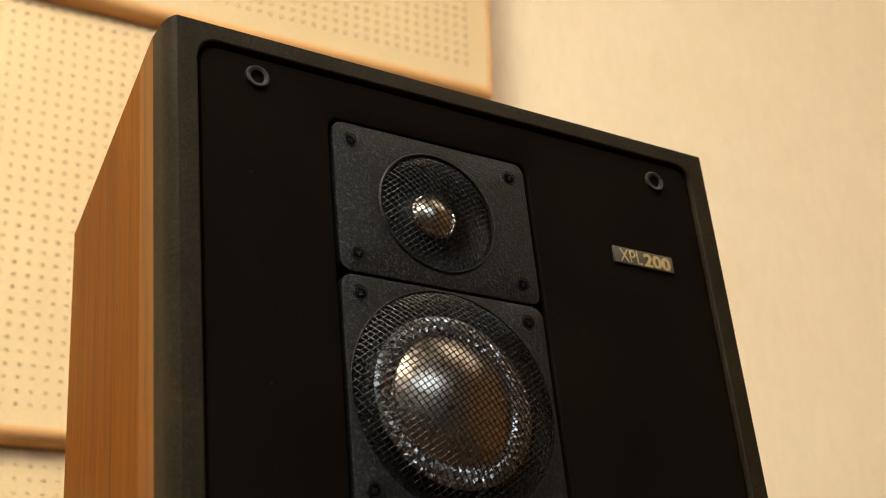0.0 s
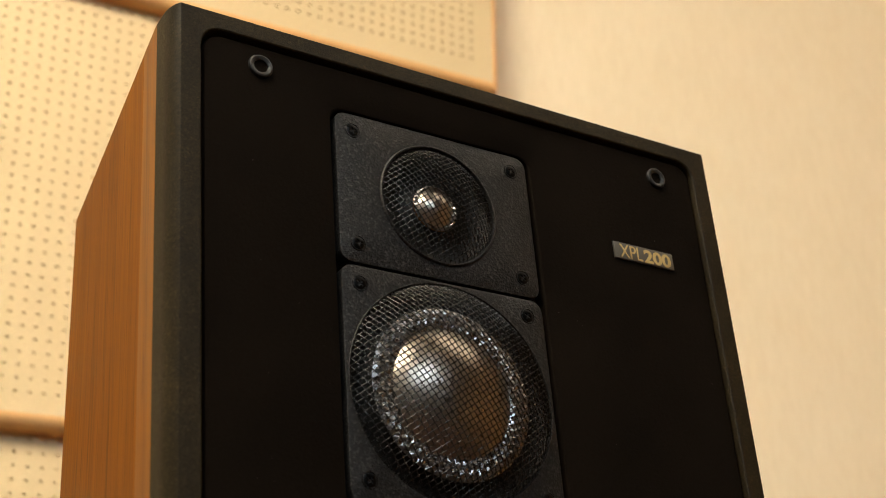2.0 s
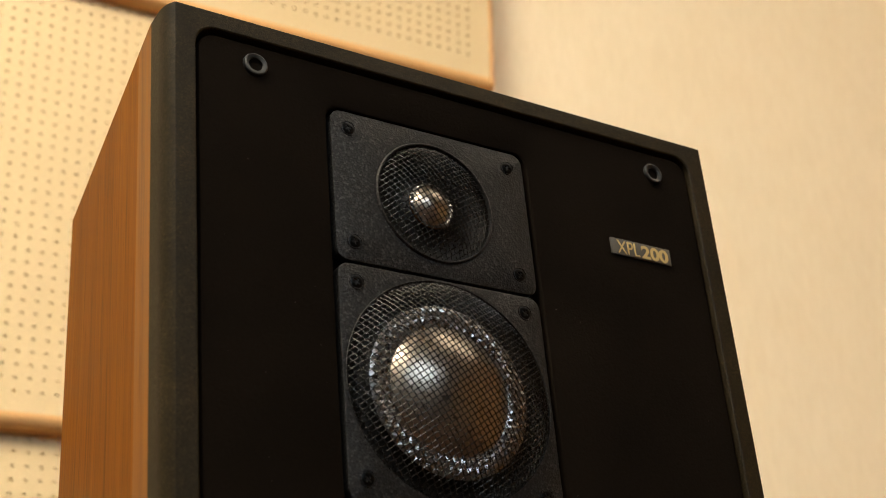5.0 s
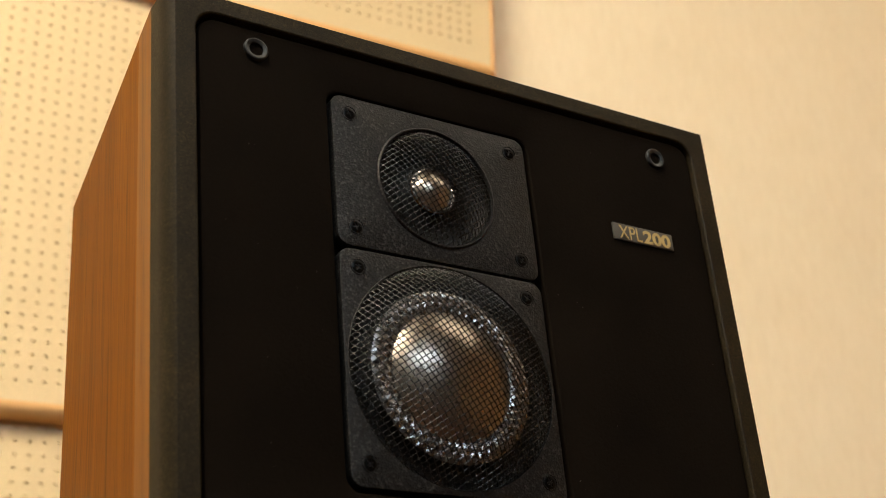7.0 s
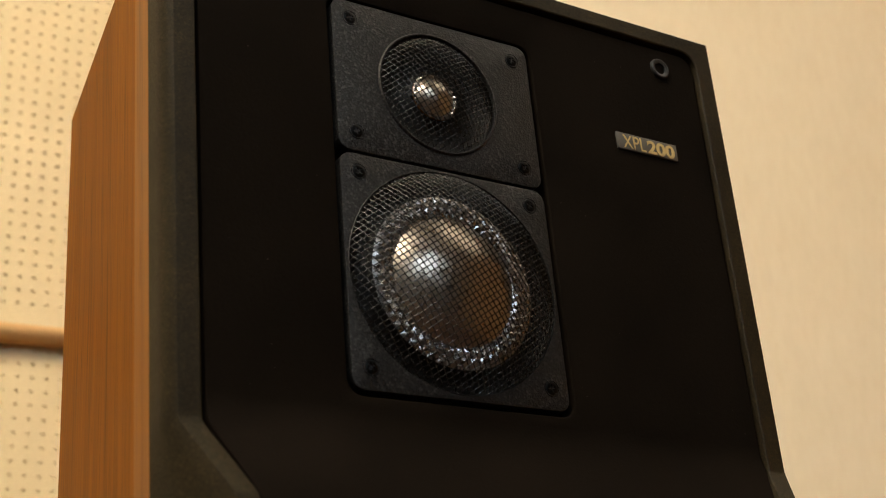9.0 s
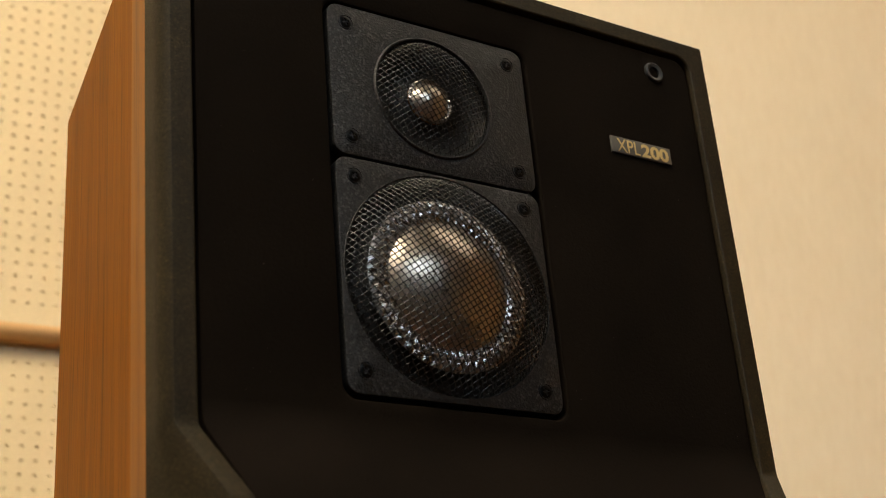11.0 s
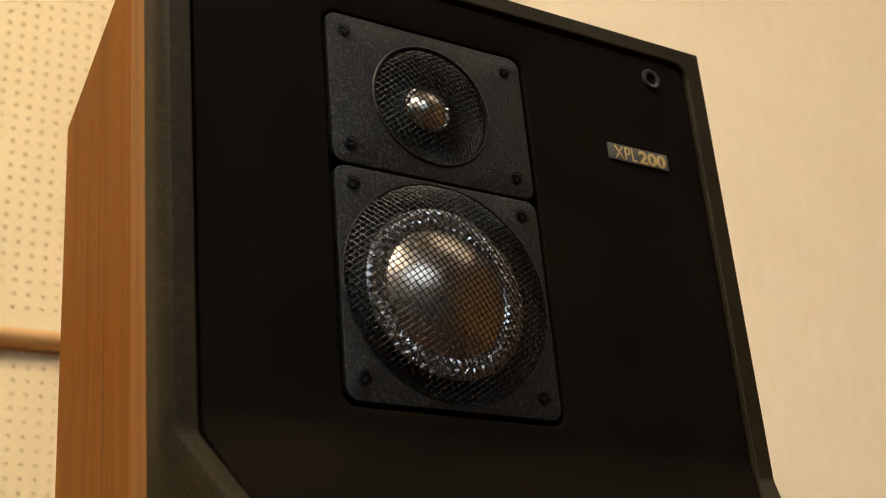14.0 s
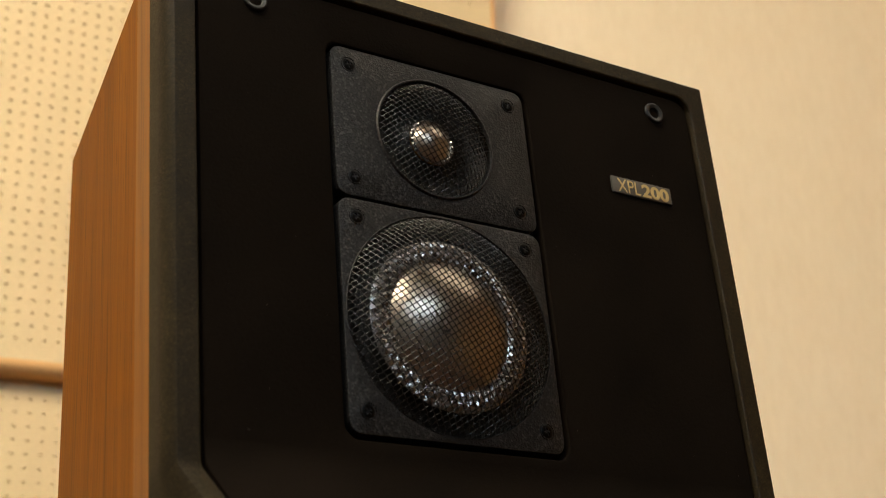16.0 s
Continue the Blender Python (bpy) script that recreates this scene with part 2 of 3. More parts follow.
def perforated(x0, x1, z0, z1, y, hx, hz, hole_x0):
    """A board's front with round blind holes, whose centres lie on a grid through (hx, hz)."""
    verts, faces = [], []
    c0 = math.ceil((hole_x0 + PITCH / 2 - hx) / PITCH)
    c1 = math.floor((x1 - 0.012 - PITCH / 2 - hx) / PITCH)
    r0 = math.ceil((z0 + 0.012 + PITCH / 2 - hz) / PITCH)
    r1 = math.floor((z1 - PITCH / 2 - hz) / PITCH)
    ring = [(math.cos(math.pi / 4 * k), math.sin(math.pi / 4 * k)) for k in range(8)]
    square = [(1, 0), (1, 1), (0, 1), (-1, 1), (-1, 0), (-1, -1), (0, -1), (1, -1)]
    for c in range(c0, c1 + 1):
        for r in range(r0, r1 + 1):
            x, z, b = hx + c * PITCH, hz + r * PITCH, len(verts)
            verts += [(x + a * PITCH / 2, y, z + e * PITCH / 2) for a, e in square]
            verts += [(x + a * HOLE, y, z + e * HOLE) for a, e in ring]
            verts += [(x + a * HOLE, y + 0.0024, z + e * HOLE) for a, e in ring]
            for k in range(8):
                j = (k + 1) % 8
                faces.append((b + k, b + j, b + 8 + j, b + 8 + k))
                faces.append((b + 8 + k, b + 8 + j, b + 16 + j, b + 16 + k))
            faces.append(tuple(b + 16 + k for k in range(8)))
    gx0, gx1 = hx + (c0 - 0.5) * PITCH, hx + (c1 + 0.5) * PITCH
    gz0, gz1 = hz + (r0 - 0.5) * PITCH, hz + (r1 + 0.5) * PITCH
    for a0, a1, b0, b1 in ((x0, gx0, z0, z1), (gx1, x1, z0, z1), (gx0, gx1, z0, gz0), (gx0, gx1, gz1, z1)):
        b = len(verts)
        verts += [(a0, y, b0), (a1, y, b0), (a1, y, b1), (a0, y, b1)]
        faces.append((b, b + 1, b + 2, b + 3))
    return verts, faces


def acoustic_panel(z0, z1, y, hx, hz, hole_x0):
    """A board with rounded wooden lipping along its foot and its end."""
    thing = tagged(new("acoustic_panel"), label="pale perforated wooden acoustic panel with rounded lipping on the wall", category="acoustic panel", group="tiers of acoustic panels")
    lip, rim, thick = 0.016, 0.008, ROOM_Y1 - 0.001 - y
    v, f = perforated(PANEL_X0, PANEL_X1 - rim, z0 + lip, z1, y, hx, hz, hole_x0)
    me = bpy.data.meshes.new("perforated_board")
    me.from_pydata(v, [], f)
    me.materials.append(PANEL_FACE)
    part("perforated_board", me, thing)

    prof = [(lip - lip * math.sin(a), lip - lip * math.cos(a)) for a in np.linspace(0, math.pi / 2, 10)] + [(0.0, thick), (lip, thick)]
    foot = [[(x, y - 0.001 + d, z0 + h) for h, d in prof] for x in (PANEL_X0, PANEL_X1 - 0.002)]
    v, f = loft(foot, True, True)
    part("foot_lipping", mesh_of("foot_lipping", v, f, PANEL_EDGE, True, 50), thing, "rounded tan wooden lipping")
    narrow = [(h * rim / lip, d * rim / lip) for h, d in prof[:10]] + [(0.0, thick), (rim, thick)]
    end = [[(PANEL_X1 - h, y - 0.0015 + d, z) for h, d in narrow] for z in (z0 + 0.006, z1)]
    v, f = loft(end, True, True)
    part("end_lipping", mesh_of("end_lipping", v, f, PANEL_EDGE, True, 50), thing)
    v, f = box(PANEL_X0, PANEL_X1 - rim - 0.001, y + 0.0035, ROOM_Y1 - 0.002, z0 + lip + 0.001, z1)
    part("core_board", mesh_of("core_board", v, f, HOLE_DARK), thing)
    return thing


acoustic_panel(0.533, 1.09, 0.832, -0.1077, 1.0607, -0.30)
acoustic_panel(1.0825, 1.64, 0.811, -0.1316, 1.1958, -0.30)
upper = acoustic_panel(1.637, 2.19, 0.790, -0.1316, 1.6695, -0.20)
# the uppermost board hangs slightly askew
upper.matrix_world = Matrix.Translation((0, 0, 1.637)) @ Matrix.Rotation(radians(1.9), 4, "Y") @ Matrix.Translation((0, 0, -1.637))

# ---------------------------------------------------------------- the loudspeaker
# Local axes: x across the front, y into the cabinet, z up, from the middle of the tweeter.
TWEETER_H = 0.98
LEAN_AXIS, LEAN_ANGLE = Vector((-3.249, -1.214, 6.623)), radians(7.4756)
SPEAKER = Matrix.Translation((0, 0, TWEETER_H)) @ Matrix.Rotation(LEAN_ANGLE, 4, LEAN_AXIS)
UP = SPEAKER.to_3x3().transposed() @ Vector((0, 0, 1))


def floor_z(x, y):
    """The local height at which the place (x, y) meets the floor."""
    return (-TWEETER_H - UP.x * x - UP.y * y) / UP.z


XL, XR, TOP = -0.1590, 0.2152, 0.0863
RIDGE_L, RIDGE_R = -0.1548, 0.2112
IN_L, IN_R, IN_TOP = -0.1428, 0.1985, 0.0752
FRONT, BACK_Y = -0.003, 0.247
BACK_L, BACK_R = -0.1296, 0.1858
BASE = Vector((0.028, 0.12, floor_z(0.028, 0.12)))


def step(z):
    """How far the lower front has stepped out at a height, from 0 to 1, with softened bends."""
    t, soft = min(1.0, max(0.0, (-0.1975 - z) / 0.0415)), 0.11
    if t < soft:
        t = t * t / (2 * soft)
    elif t > 1 - soft:
        t = 1 - soft - (1 - t) ** 2 / (2 * soft)
    else:
        t = t - soft / 2
    return t / (1 - soft)


def step_y(z):
    return -0.0235 * step(z)


INSET = 0.0155


def cove_y(z):
    """The baffle follows the step in one soft sweep."""
    t = min(1.0, max(0.0, (-0.186 - z) / 0.062))
    return -0.0235 * t * t * (3 - 2 * t)



speaker = tagged(new("loudspeaker"), label="black-fronted floor-standing loudspeaker with teak-veneered sides, leaning back slightly", category="loudspeaker")
speaker.matrix_world = SPEAKER @ Matrix.Translation(BASE)


def sp(name, vf, mat, parent=None, label="", smooth=True, edge=35):
    """A part whose vertices are given from the middle of the tweeter."""
    v, f = vf
    ob = new(name, mesh_of(name, [Vector(p) - BASE for p in v], f, mat, smooth, edge))
    ob.parent = parent or speaker
    if label:
        tagged(ob, label=label)
    return ob


LEVELS = [-0.9, -0.7, -0.5, -0.35, -0.27, -0.25, -0.242, -0.2395, -0.2385, -0.2375, -0.2365, -0.235, -0.23, -0.225, -0.22, -0.215, -0.21, -0.205, -0.2015, -0.2, -0.199, -0.1975, -0.195, -0.192, -0.189, -0.186, -0.18, -0.12, -0.05, 0.02]


MIDDLE, TAPER = 0.028, 0.062


def tapered(x, z):
    """The front narrows slightly from the top down to the step."""
    return MIDDLE + (x - MIDDLE) * (1 + TAPER * (max(z, -0.26) - TOP))


def opening(xl, xr, top, r, y_of, inset=0.0):
    """A closed outline: up one side, over the top with rounded corners, down the other side. The sides draw in where the front steps out."""
    pts = [(xl + inset * step(z), z) for z in LEVELS]
    pts += [(xl + r - r * math.cos(a), top - r + r * math.sin(a)) for a in np.linspace(0, math.pi / 2, 9)]
    pts += [(xl + (xr - xl) * k / 8, top) for k in range(1, 8)]
    pts += [(xr - r + r * math.sin(a), top - r + r * math.cos(a)) for a in np.linspace(0, math.pi / 2, 9)]
    pts += [(xr - inset * step(z), z) for z in reversed(LEVELS)]
    return [(tapered(x, z), y_of(z), z) for x, z in pts]


def front_frame():
    loops = [opening(XL, XR, TOP, 0.0005, lambda z: 0.02)]
    for k in range(6):
        a = radians(56) * k / 5
        dx, dy, part_way = 0.0042 * (1 - math.cos(a)) / (1 - math.cos(radians(56))), 0.012 * (1 - math.sin(a) / math.sin(radians(56))), 0.25 + 0.75 * k / 5
        loops.append(opening(XL + dx, XR - dx, TOP, 0.0005, lambda z, d=dy, w=part_way: FRONT + w * step_y(z) + d + 0.0005, part_way * INSET))
    for dx, dy in ((0.0003, 0.0001), (0.0009, 0.00002), (0.0016, 0.0)):
        loops.append(opening(RIDGE_L + dx, RIDGE_R - dx, TOP - 0.6 * dx, 0.0005, lambda z, d=dy: FRONT + step_y(z) + d, INSET))
    loops.append(opening(IN_L - 0.0012, IN_R + 0.0012, IN_TOP + 0.0012, 0.0125, lambda z: FRONT + step_y(z), INSET))
    loops.append(opening(IN_L - 0.0004, IN_R + 0.0004, IN_TOP + 0.0004, 0.0118, lambda z: FRONT + step_y(z) + 0.0005, INSET))
    loops.append(opening(IN_L, IN_R, IN_TOP, 0.0115, lambda z: FRONT + step_y(z) + 0.0014, INSET))
    loops.append(opening(IN_L, IN_R, IN_TOP, 0.0115, lambda z: FRONT + step_y(z) + 0.016, INSET))
    return loft(loops)


sp("front_frame", front_frame(), FRAME_BLACK, label="moulded black front frame with a forward step", edge=28)
BAFFLE_D = 0.0022
CUT_HW, CUT_Z1, CUT_Z0 = 0.0664, 0.0464, -0.1795


def radial_rect(hw, hh, r, a):
    """The reach of a rectangle with rounded corners in the direction a."""
    c, s = abs(math.cos(a)), abs(math.sin(a))
    reach = min(hw / c if c > 1e-9 else 9, hh / s if s > 1e-9 else 9)
    x, z = reach * c, reach * s
    if x > hw - r and z > hh - r:
        cx, cz = hw - r, hh - r
        b = cx * c + cz * s
        reach = b + math.sqrt(max(0.0, b * b - cx * cx - cz * cz + r * r))
    return reach


def baffle():
    rows, inset = [], 0.0018
    for d, e in ((0.014, 0.0), (BAFFLE_D + 0.0016, 0.0), (BAFFLE_D + 0.0002, 0.0006), (BAFFLE_D, 0.002)):
        rows.append(opening(IN_L + inset + e, IN_R - inset - e, IN_TOP - inset - e, 0.0105, lambda z, d=d: FRONT + cove_y(z) + d, INSET))
    v, f = loft(rows)
    n, base, k = len(rows[0]), len(v) - len(rows[0]), len(LEVELS)
    flat = LEVELS.index(-0.186)
    # strips across the lower part
    for a in range(flat):
        f.append((base + a, base + n - 1 - a, base + n - 2 - a, base + a + 1))
    # the flat upper field, with one rounded cut-out for both driver plates
    rim = list(range(base + flat, base + n - flat))
    cz, hh = (CUT_Z0 + CUT_Z1) / 2, (CUT_Z1 - CUT_Z0) / 2
    outline = [v[i] for i in rim]

    def reach(a):
        dx, dz, best = math.cos(a), math.sin(a), 0.0
        for (x0, _, z0), (x1, _, z1) in zip(outline, outline[1:] + outline[:1]):
            ex, ez = x1 - x0, z1 - z0
            det = dx * -ez + ex * dz
            if abs(det) > 1e-12:
                t = (x0 * -ez + ex * (z0 - cz)) / det
                u = (dx * (z0 - cz) - dz * x0) / det
                if t > 0 and -1e-6 <= u <= 1 + 1e-6:
                    best = max(best, t)
        return best

    turns = sorted({math.atan2(z - cz, x) for x, _, z in outline} | {2 * math.pi * i / 360 - math.pi for i in range(360)})
    far, y = [reach(a) for a in turns], FRONT + BAFFLE_D
    loops = [[(t * math.cos(a), y, cz + t * math.sin(a)) for a, t in zip(turns, far)]]
    for grow, deep in ((0.0016, 0.0), (0.0007, 0.0003), (0.0002, 0.0009), (0.0, 0.0018), (0.0, 0.009), (-0.012, 0.009)):
        loops.append([(radial_rect(CUT_HW + grow, hh + grow, 0.0085, a) * math.cos(a), y + deep, cz + radial_rect(CUT_HW + grow, hh + grow, 0.0085, a) * math.sin(a)) for a in turns])
    v2, f2 = loft(loops)
    off = len(v)
    return v + v2, f + [tuple(i + off for i in q) for q in f2]


sp("baffle", baffle(), BAFFLE_BLACK, label="matt black baffle set into the frame", edge=28)


def cabinet():
    """The wooden carcass; its sides draw together towards the back and its foot lies on the floor."""
    def lean(x, y, z):
        w = max(0.0, 1 - (y - 0.02) / (BACK_Y - 0.02))
        return x + w * (tapered(x, z) - x)

    def prism(plan, top):
        low = [(lean(x, y, -0.3), y, floor_z(x, y)) for x, y in plan]
        mid = [(lean(x, y, -0.26), y, -0.26) for x, y in plan]
        return loft([low, mid, [(x, y, top) for x, y in plan]], True, True)

    def along(t, left):
        a, b = ((XL, 0.0202), (BACK_L, BACK_Y)) if left else ((XR, 0.0202), (BACK_R, BACK_Y))
        return a[0] + (b[0] - a[0]) * t, a[1] + (b[1] - a[1]) * t

    for left in (True, False):
        s = 1 if left else -1
        p0, p1, p2 = along(0, left), along(0.13, left), along(1, left)
        sp("side_panel", prism([p1, p2, (p2[0] + 0.02 * s, p2[1]), (p1[0] + 0.02 * s, p1[1])], TOP), SIDE_WOOD, label="teak-veneered side panel", smooth=False)
        sp("front_edge_strip", prism([p0, (p1[0] - 0.0002 * s, p1[1] - 0.0006), (p1[0] + 0.02 * s, p1[1] - 0.0006), (p0[0] + 0.02 * s, p0[1])], TOP), STRIP_WOOD, label="lighter solid teak strip", smooth=False)
    l0, l1, r0, r1 = along(0, True), along(1, True), along(0, False), along(1, False)
    top = [(l0[0] + 0.021, l0[1]), (r0[0] - 0.021, r0[1]), (r1[0] - 0.021, r1[1]), (l1[0] + 0.021, l1[1])]
    v = [(x, y, TOP - 0.02) for x, y in top] + [(x, y, TOP - 0.0005) for x, y in top]
    sp("top_panel", loft([v[:4], v[4:]], True, True), SIDE_WOOD, smooth=False)
    back = [(l1[0] + 0.021, BACK_Y - 0.02), (r1[0] - 0.021, BACK_Y - 0.02), (r1[0] - 0.021, BACK_Y - 0.002), (l1[0] + 0.021, BACK_Y - 0.002)]
    sp("back_panel", prism(back, TOP - 0.021), BAFFLE_BLACK, smooth=False)


cabinet()
plinth = [(XL + 0.02, -0.045), (XR - 0.02, -0.045), (XR - 0.02, 0.018), (XL + 0.02, 0.018)]
sp("plinth", loft([[(x, y, floor_z(x, y)) for x, y in plinth], [(x, y, -0.9) for x, y in plinth]], True, True), BAFFLE_BLACK, smooth=False)


# ---- driver plates
def plate(cz, hw, hh, r, profile, drop=0.0, n=320):
    """A rounded plate whose middle opens into a turned profile of (radius, y)."""
    ang = [2 * math.pi * i / n for i in range(n)]
    loops = []
    for inset, y in ((0, 0.011), (0, 0.0007), (0.0002, 0.0002), (0.0007, 0.0)):
        loops.append([(math.cos(a) * radial_rect(hw - inset, hh - inset, r, a), y, cz - drop + math.sin(a) * radial_rect(hw - inset, hh - inset, r, a)) for a in ang])
    for rad, y in profile:
        loops.append([(rad * math.cos(a), y, cz + rad * math.sin(a)) for a in ang])
    return loft(loops)


MID_Z = -0.1116
tweeter = sp("tweeter_plate", plate(0.0, 0.0637, 0.0464, 0.007, [(0.0378, 0.0), (0.0375, -0.0007), (0.0370, -0.0011), (0.0364, -0.0010), (0.0359, 0.0002), (0.0355, 0.0022)], 0.0004), PLATE_BLACK, label="wrinkle-finished black tweeter plate")
midrange = sp("midrange_plate", plate(MID_Z, 0.0638, 0.06405, 0.007, [(0.0622, 0.0), (0.0619, -0.0003), (0.0614, 0.0004), (0.0610, 0.003)], 0.00075), PLATE_BLACK, label="wrinkle-finished black midrange plate")


def horn(parent, cz, r0, r1, y1):
    prof = [(r0 + (r1 - r0) * t, 0.0022 + (y1 - 0.0022) * t + 0.005 * math.sin(math.pi * t) ** 0.7) for t in np.linspace(0, 1, 12)]
    sp("horn_ring", lathe(prof, 96, 0, cz), CAVITY_BLACK, parent, "black flared ring")


horn(tweeter, 0.0, 0.0362, 0.0139, 0.0050)
horn(midrange, MID_Z, 0.0618, 0.0476, 0.0026)


def dome(parent, cz, r, height, y):
    sphere = (r * r + height * height) / (2 * height)
    top = math.asin(r / sphere)
    prof = [(max(1e-5, sphere * math.sin(a)), y - height + sphere * (1 - math.cos(a))) for a in np.linspace(top, 0.0, 22)]
    return sp("dome", lathe(prof, 96, 0, cz, last=True), TITANIUM, parent, "polished titanium dome", edge=80)


dome(tweeter, 0.0, 0.0117, 0.0050, 0.0038)
dome(midrange, MID_Z, 0.0360, 0.0125, 0.0018)


def pleated(parent, cz, r0, r1, y, count, rows, rise):
    """A surround of embossed diamonds in thin titanium."""
    n = count * 2
    verts, faces = [], []
    for k in range(2 * rows + 1):
        rad = r0 + (r1 - r0) * k / (2 * rows)
        for i in range(n):
            a = 2 * math.pi * i / n
            up = rise if (i + k) % 2 == 0 else -rise
            arch = 0.0012 * math.sin(math.pi * k / (2 * rows))
            verts.append((rad * math.cos(a), y - arch - up * (0 < k < 2 * rows) , cz + rad * math.sin(a)))
    for k in range(2 * rows):
        for i in range(n):
            j = (i + 1) % n
            p, q, s, t = k * n + i, k * n + j, (k + 1) * n + j, (k + 1) * n + i
            if (i + k) % 2 == 0:
                faces += [(p, q, s), (p, s, t)]
            else:
                faces += [(p, q, t), (q, s, t)]
    return sp("surround", (verts, faces), TITANIUM_FOIL, parent, "diamond-embossed titanium surround", smooth=False)


pleated(tweeter, 0.0, 0.0117, 0.0141, 0.0038, 24, 1, 0.0003)
pleated(midrange, MID_Z, 0.0360, 0.0480, 0.0018, 50, 2, 0.0005)


def grille(parent, cz, r, bulge, pitch, turn, wire):
    """A woven wire dome: two sets of wires that pass over and under each other."""
    verts, faces = [], []
    sides = 5

    def height(x, z):
        d = min(1.0, math.hypot(x, z) / r)
        return 0.0012 - bulge * (1 - d ** 3.2)

    for way in (0, 1):
        a = radians(turn + 90 * way)
        ux, uz, px, pz = math.cos(a), math.sin(a), -math.sin(a), math.cos(a)
        for k in range(-int(r / pitch), int(r / pitch) + 1):
            off = (k + 0.35) * pitch
            if abs(off) >= r * 0.995:
                continue
            half = math.sqrt(r * r - off * off)
            steps = max(6, int(2 * half / (pitch * 0.5)))
            path = []
            for i in range(steps + 1):
                s = -half + 2 * half * i / steps
                x, z = ux * s + px * off, uz * s + pz * off
                weave = wire * 0.28 * math.cos(math.pi * (s / pitch - 0.35 * (1 - 2 * way)) + math.pi * (k + way))
                path.append(Vector((x, height(x, z) + weave, cz + z)))
            base = len(verts)
            for i, p in enumerate(path):
                fwd = (path[min(i + 1, steps)] - path[max(i - 1, 0)]).normalized()
                side = fwd.cross(Vector((0, 1, 0))).normalized()
                over = side.cross(fwd)
                for q in range(sides):
                    b = 2 * math.pi * q / sides
                    verts.append(p + (side * math.cos(b) + over * math.sin(b)) * wire / 2)
            for i in range(steps):
                for q in range(sides):
                    w = (q + 1) % sides
                    faces.append((base + i * sides + q, base + i * sides + w, base + (i + 1) * sides + w, base + (i + 1) * sides + q))
    ob = sp("wire_grille", (verts, faces), WIRE_BLACK, parent, "bulging black woven wire grille", edge=80)
    return ob


grille(tweeter, 0.0, 0.0362, 0.0095, 0.0029, 34, 0.00055)
grille(midrange, MID_Z, 0.0618, 0.0185, 0.0029, 34, 0.0007)


# ---- screws
def screw_mesh():
    n = 64
    ang = [2 * math.pi * i / n for i in range(n)]

    def plus(a, reach, half):
        best = 0.0
        for b in (a, a + math.pi / 2):
            c, s = abs(math.cos(b)), abs(math.sin(b))
            best = max(best, min(reach / c if c > 1e-9 else 9, half / s if s > 1e-9 else 9))
        return best

    loops = [[(r * math.cos(a), y, r * math.sin(a)) for a in ang] for r, y in ((0.0046, 0.0006), (0.0046, -0.0001), (0.0043, -0.0003), (0.0040, 0.0003), (0.0037, 0.0005), (0.0035, -0.0001), (0.0027, -0.0004))]
    loops.append([(plus(a, 0.0021, 0.0006) * math.cos(a), -0.0004, plus(a, 0.0021, 0.0006) * math.sin(a)) for a in ang])
    loops.append([(plus(a, 0.0016, 0.0004) * math.cos(a), 0.0012, plus(a, 0.0016, 0.0004) * math.sin(a)) for a in ang])
    v, f = loft(loops, False, True)
    return mesh_of("screw", v, f, SCREW_BLACK, True, 30)


SCREW = screw_mesh()
for owner, spots in ((tweeter, [(x, z) for x in (-0.0528, 0.0528) for z in (-0.0351, 0.0351)]), (midrange, [(x, MID_Z + z) for x in (-0.0531, 0.0531) for z in (-0.0529, 0.0529)])):
    for x, z in spots:
        part("screw", SCREW, owner, "black cross-head screw", Matrix.Translation(Vector((x, 0, z)) - BASE) @ Matrix.Rotation(random.uniform(0, 1.5), 4, "Y"))


# ---- grille sockets
def socket(x, z):
    y = FRONT + BAFFLE_D
    prof = [(0.0071, y + 0.0005), (0.0071, y - 0.0008), (0.0067, y - 0.0016), (0.0060, y - 0.0019), (0.0048, y - 0.0016), (0.0041, y - 0.0012), (0.0038, y + 0.004), (0.0036, y + 0.012)]
    sp("grille_socket", lathe(prof, 48, x, z, last=True), RUBBER, label="dark grey rubber socket with a round hole")


socket(-0.1083, 0.0601)
socket(0.1674, 0.0580)


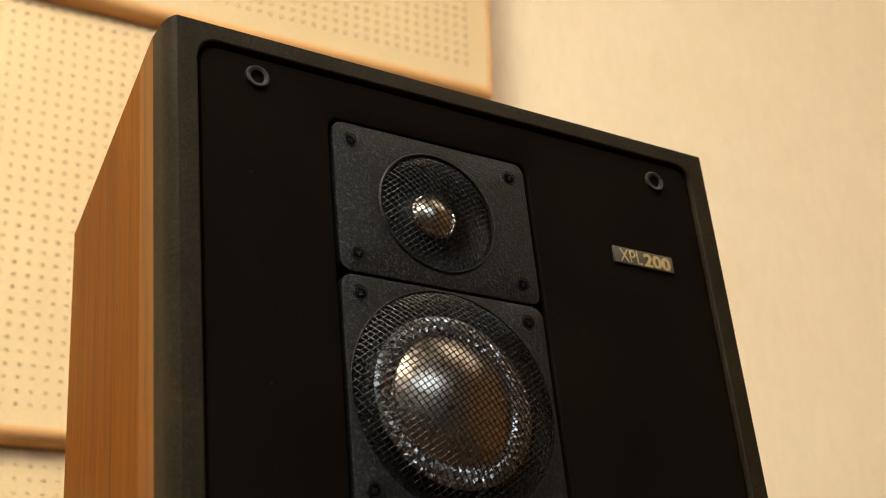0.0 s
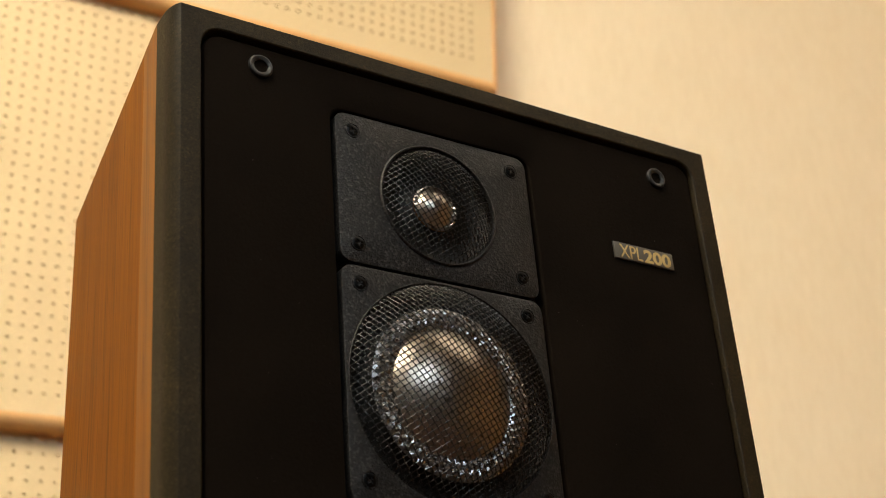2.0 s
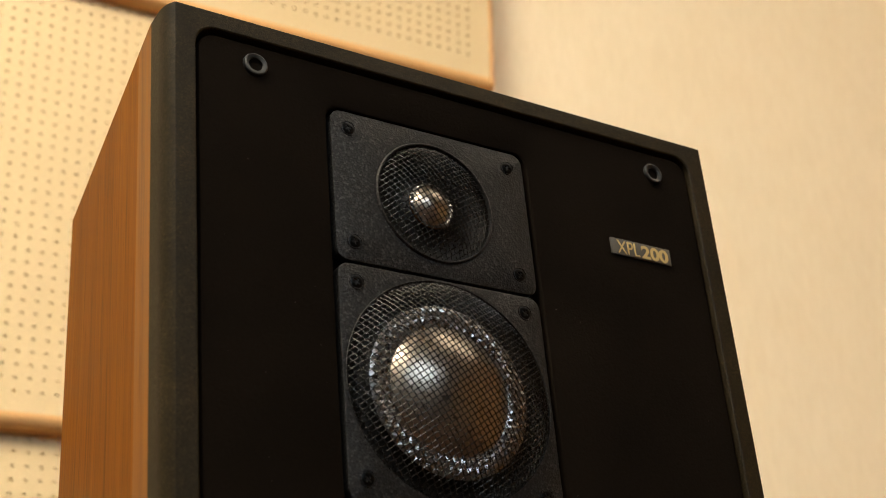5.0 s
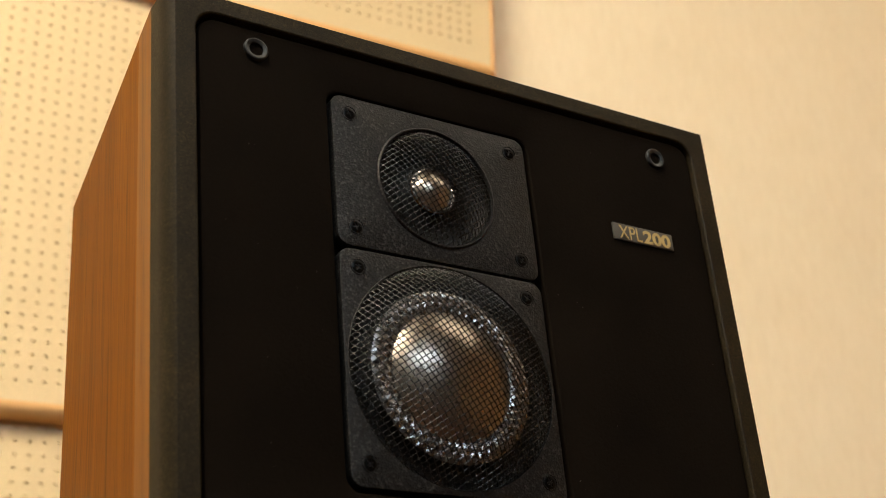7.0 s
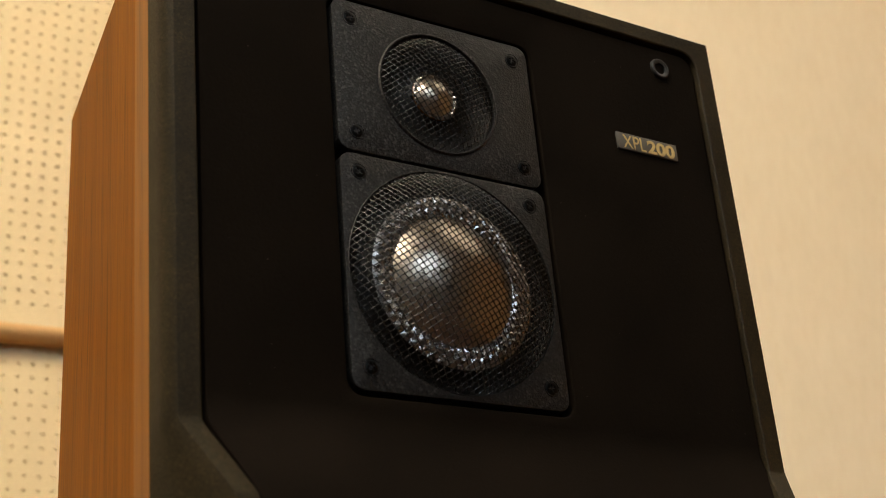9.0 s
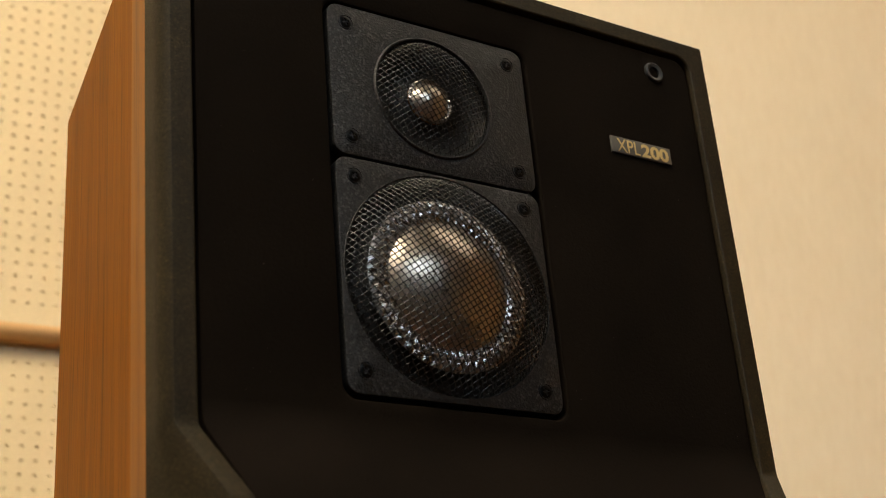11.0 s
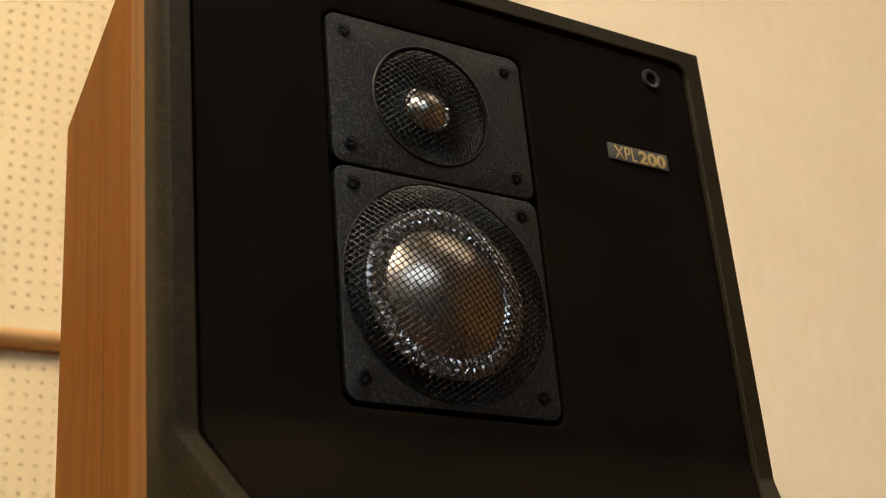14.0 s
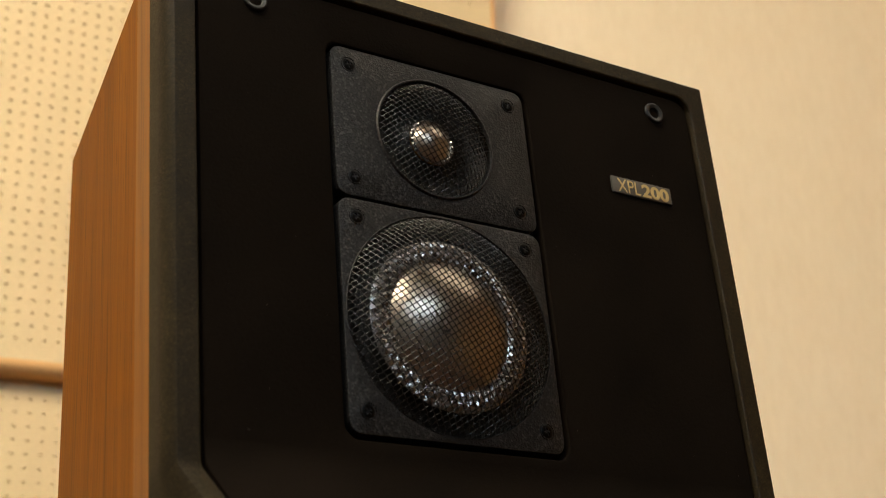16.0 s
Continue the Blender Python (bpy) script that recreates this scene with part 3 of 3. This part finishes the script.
# ---- badge
def lettering(text, parent, x0, x1, z0, z1, y, weight):
    curve = bpy.data.curves.new("lettering", "FONT")
    curve.body, curve.size, curve.extrude, curve.offset, curve.resolution_u = text, 1.0, 0.02, weight, 6
    tmp = bpy.data.objects.new("lettering", curve)
    scene.collection.objects.link(tmp)
    bpy.context.view_layer.update()
    me = bpy.data.meshes.new_from_object(tmp)
    bpy.data.objects.remove(tmp)
    xs, ys = [v.co.x for v in me.vertices], [v.co.y for v in me.vertices]
    for v in me.vertices:
        fx, fz = (v.co.x - min(xs)) / (max(xs) - min(xs)), (v.co.y - min(ys)) / (max(ys) - min(ys))
        v.co = Vector((x0 + (x1 - x0) * fx, y - v.co.z * 0.012, z0 + (z1 - z0) * fz)) - BASE
    me.materials.clear()
    me.materials.append(GOLD)
    return part("lettering", me, parent, "gold printed lettering")


BX0, BX1, BZ0, BZ1, BY = 0.1228, 0.1691, -0.0079, 0.0030, FRONT + BAFFLE_D
badge = sp("badge", box(BX0, BX1, BY - 0.0012, BY + 0.0005, BZ0, BZ1, 0.00012), BADGE_GREY, label="small grey badge with gold lettering")
lettering("XPL", badge, BX0 + 0.0042, BX0 + 0.0216, BZ0 + 0.0009, BZ1 - 0.0012, BY - 0.0013, 0.0)
lettering("200", badge, BX0 + 0.0228, BX1 - 0.0022, BZ0 + 0.0006, BZ1 - 0.0013, BY - 0.0013, 0.03)


# ---- dust on the baffle
def dust():
    """Small flat flakes, a few tenths of a millimetre across."""
    rng, verts, faces = random.Random(7), [], []
    y = FRONT + BAFFLE_D - 0.0002
    while len(faces) < 30:
        x, z = rng.uniform(IN_L + 0.01, IN_R - 0.012), rng.uniform(-0.185, IN_TOP - 0.01)
        if -0.07 < x < 0.07 or (0.12 < x < 0.182 and -0.01 < z < 0.01):
            continue
        b, r, n = len(verts), rng.uniform(0.00010, 0.00024), rng.randint(4, 6)
        verts += [(x + r * rng.uniform(0.6, 1.4) * math.cos(2 * math.pi * k / n), y, z + r * rng.uniform(0.6, 1.6) * math.sin(2 * math.pi * k / n)) for k in range(n)]
        faces.append(tuple(range(b, b + n)))
    return verts, faces


DUST = material("dust", (0.20, 0.18, 0.16), 0.9)
tagged(sp("dust_flecks", dust(), DUST, label="scattered pale dust flecks", smooth=False), kind="stuff")
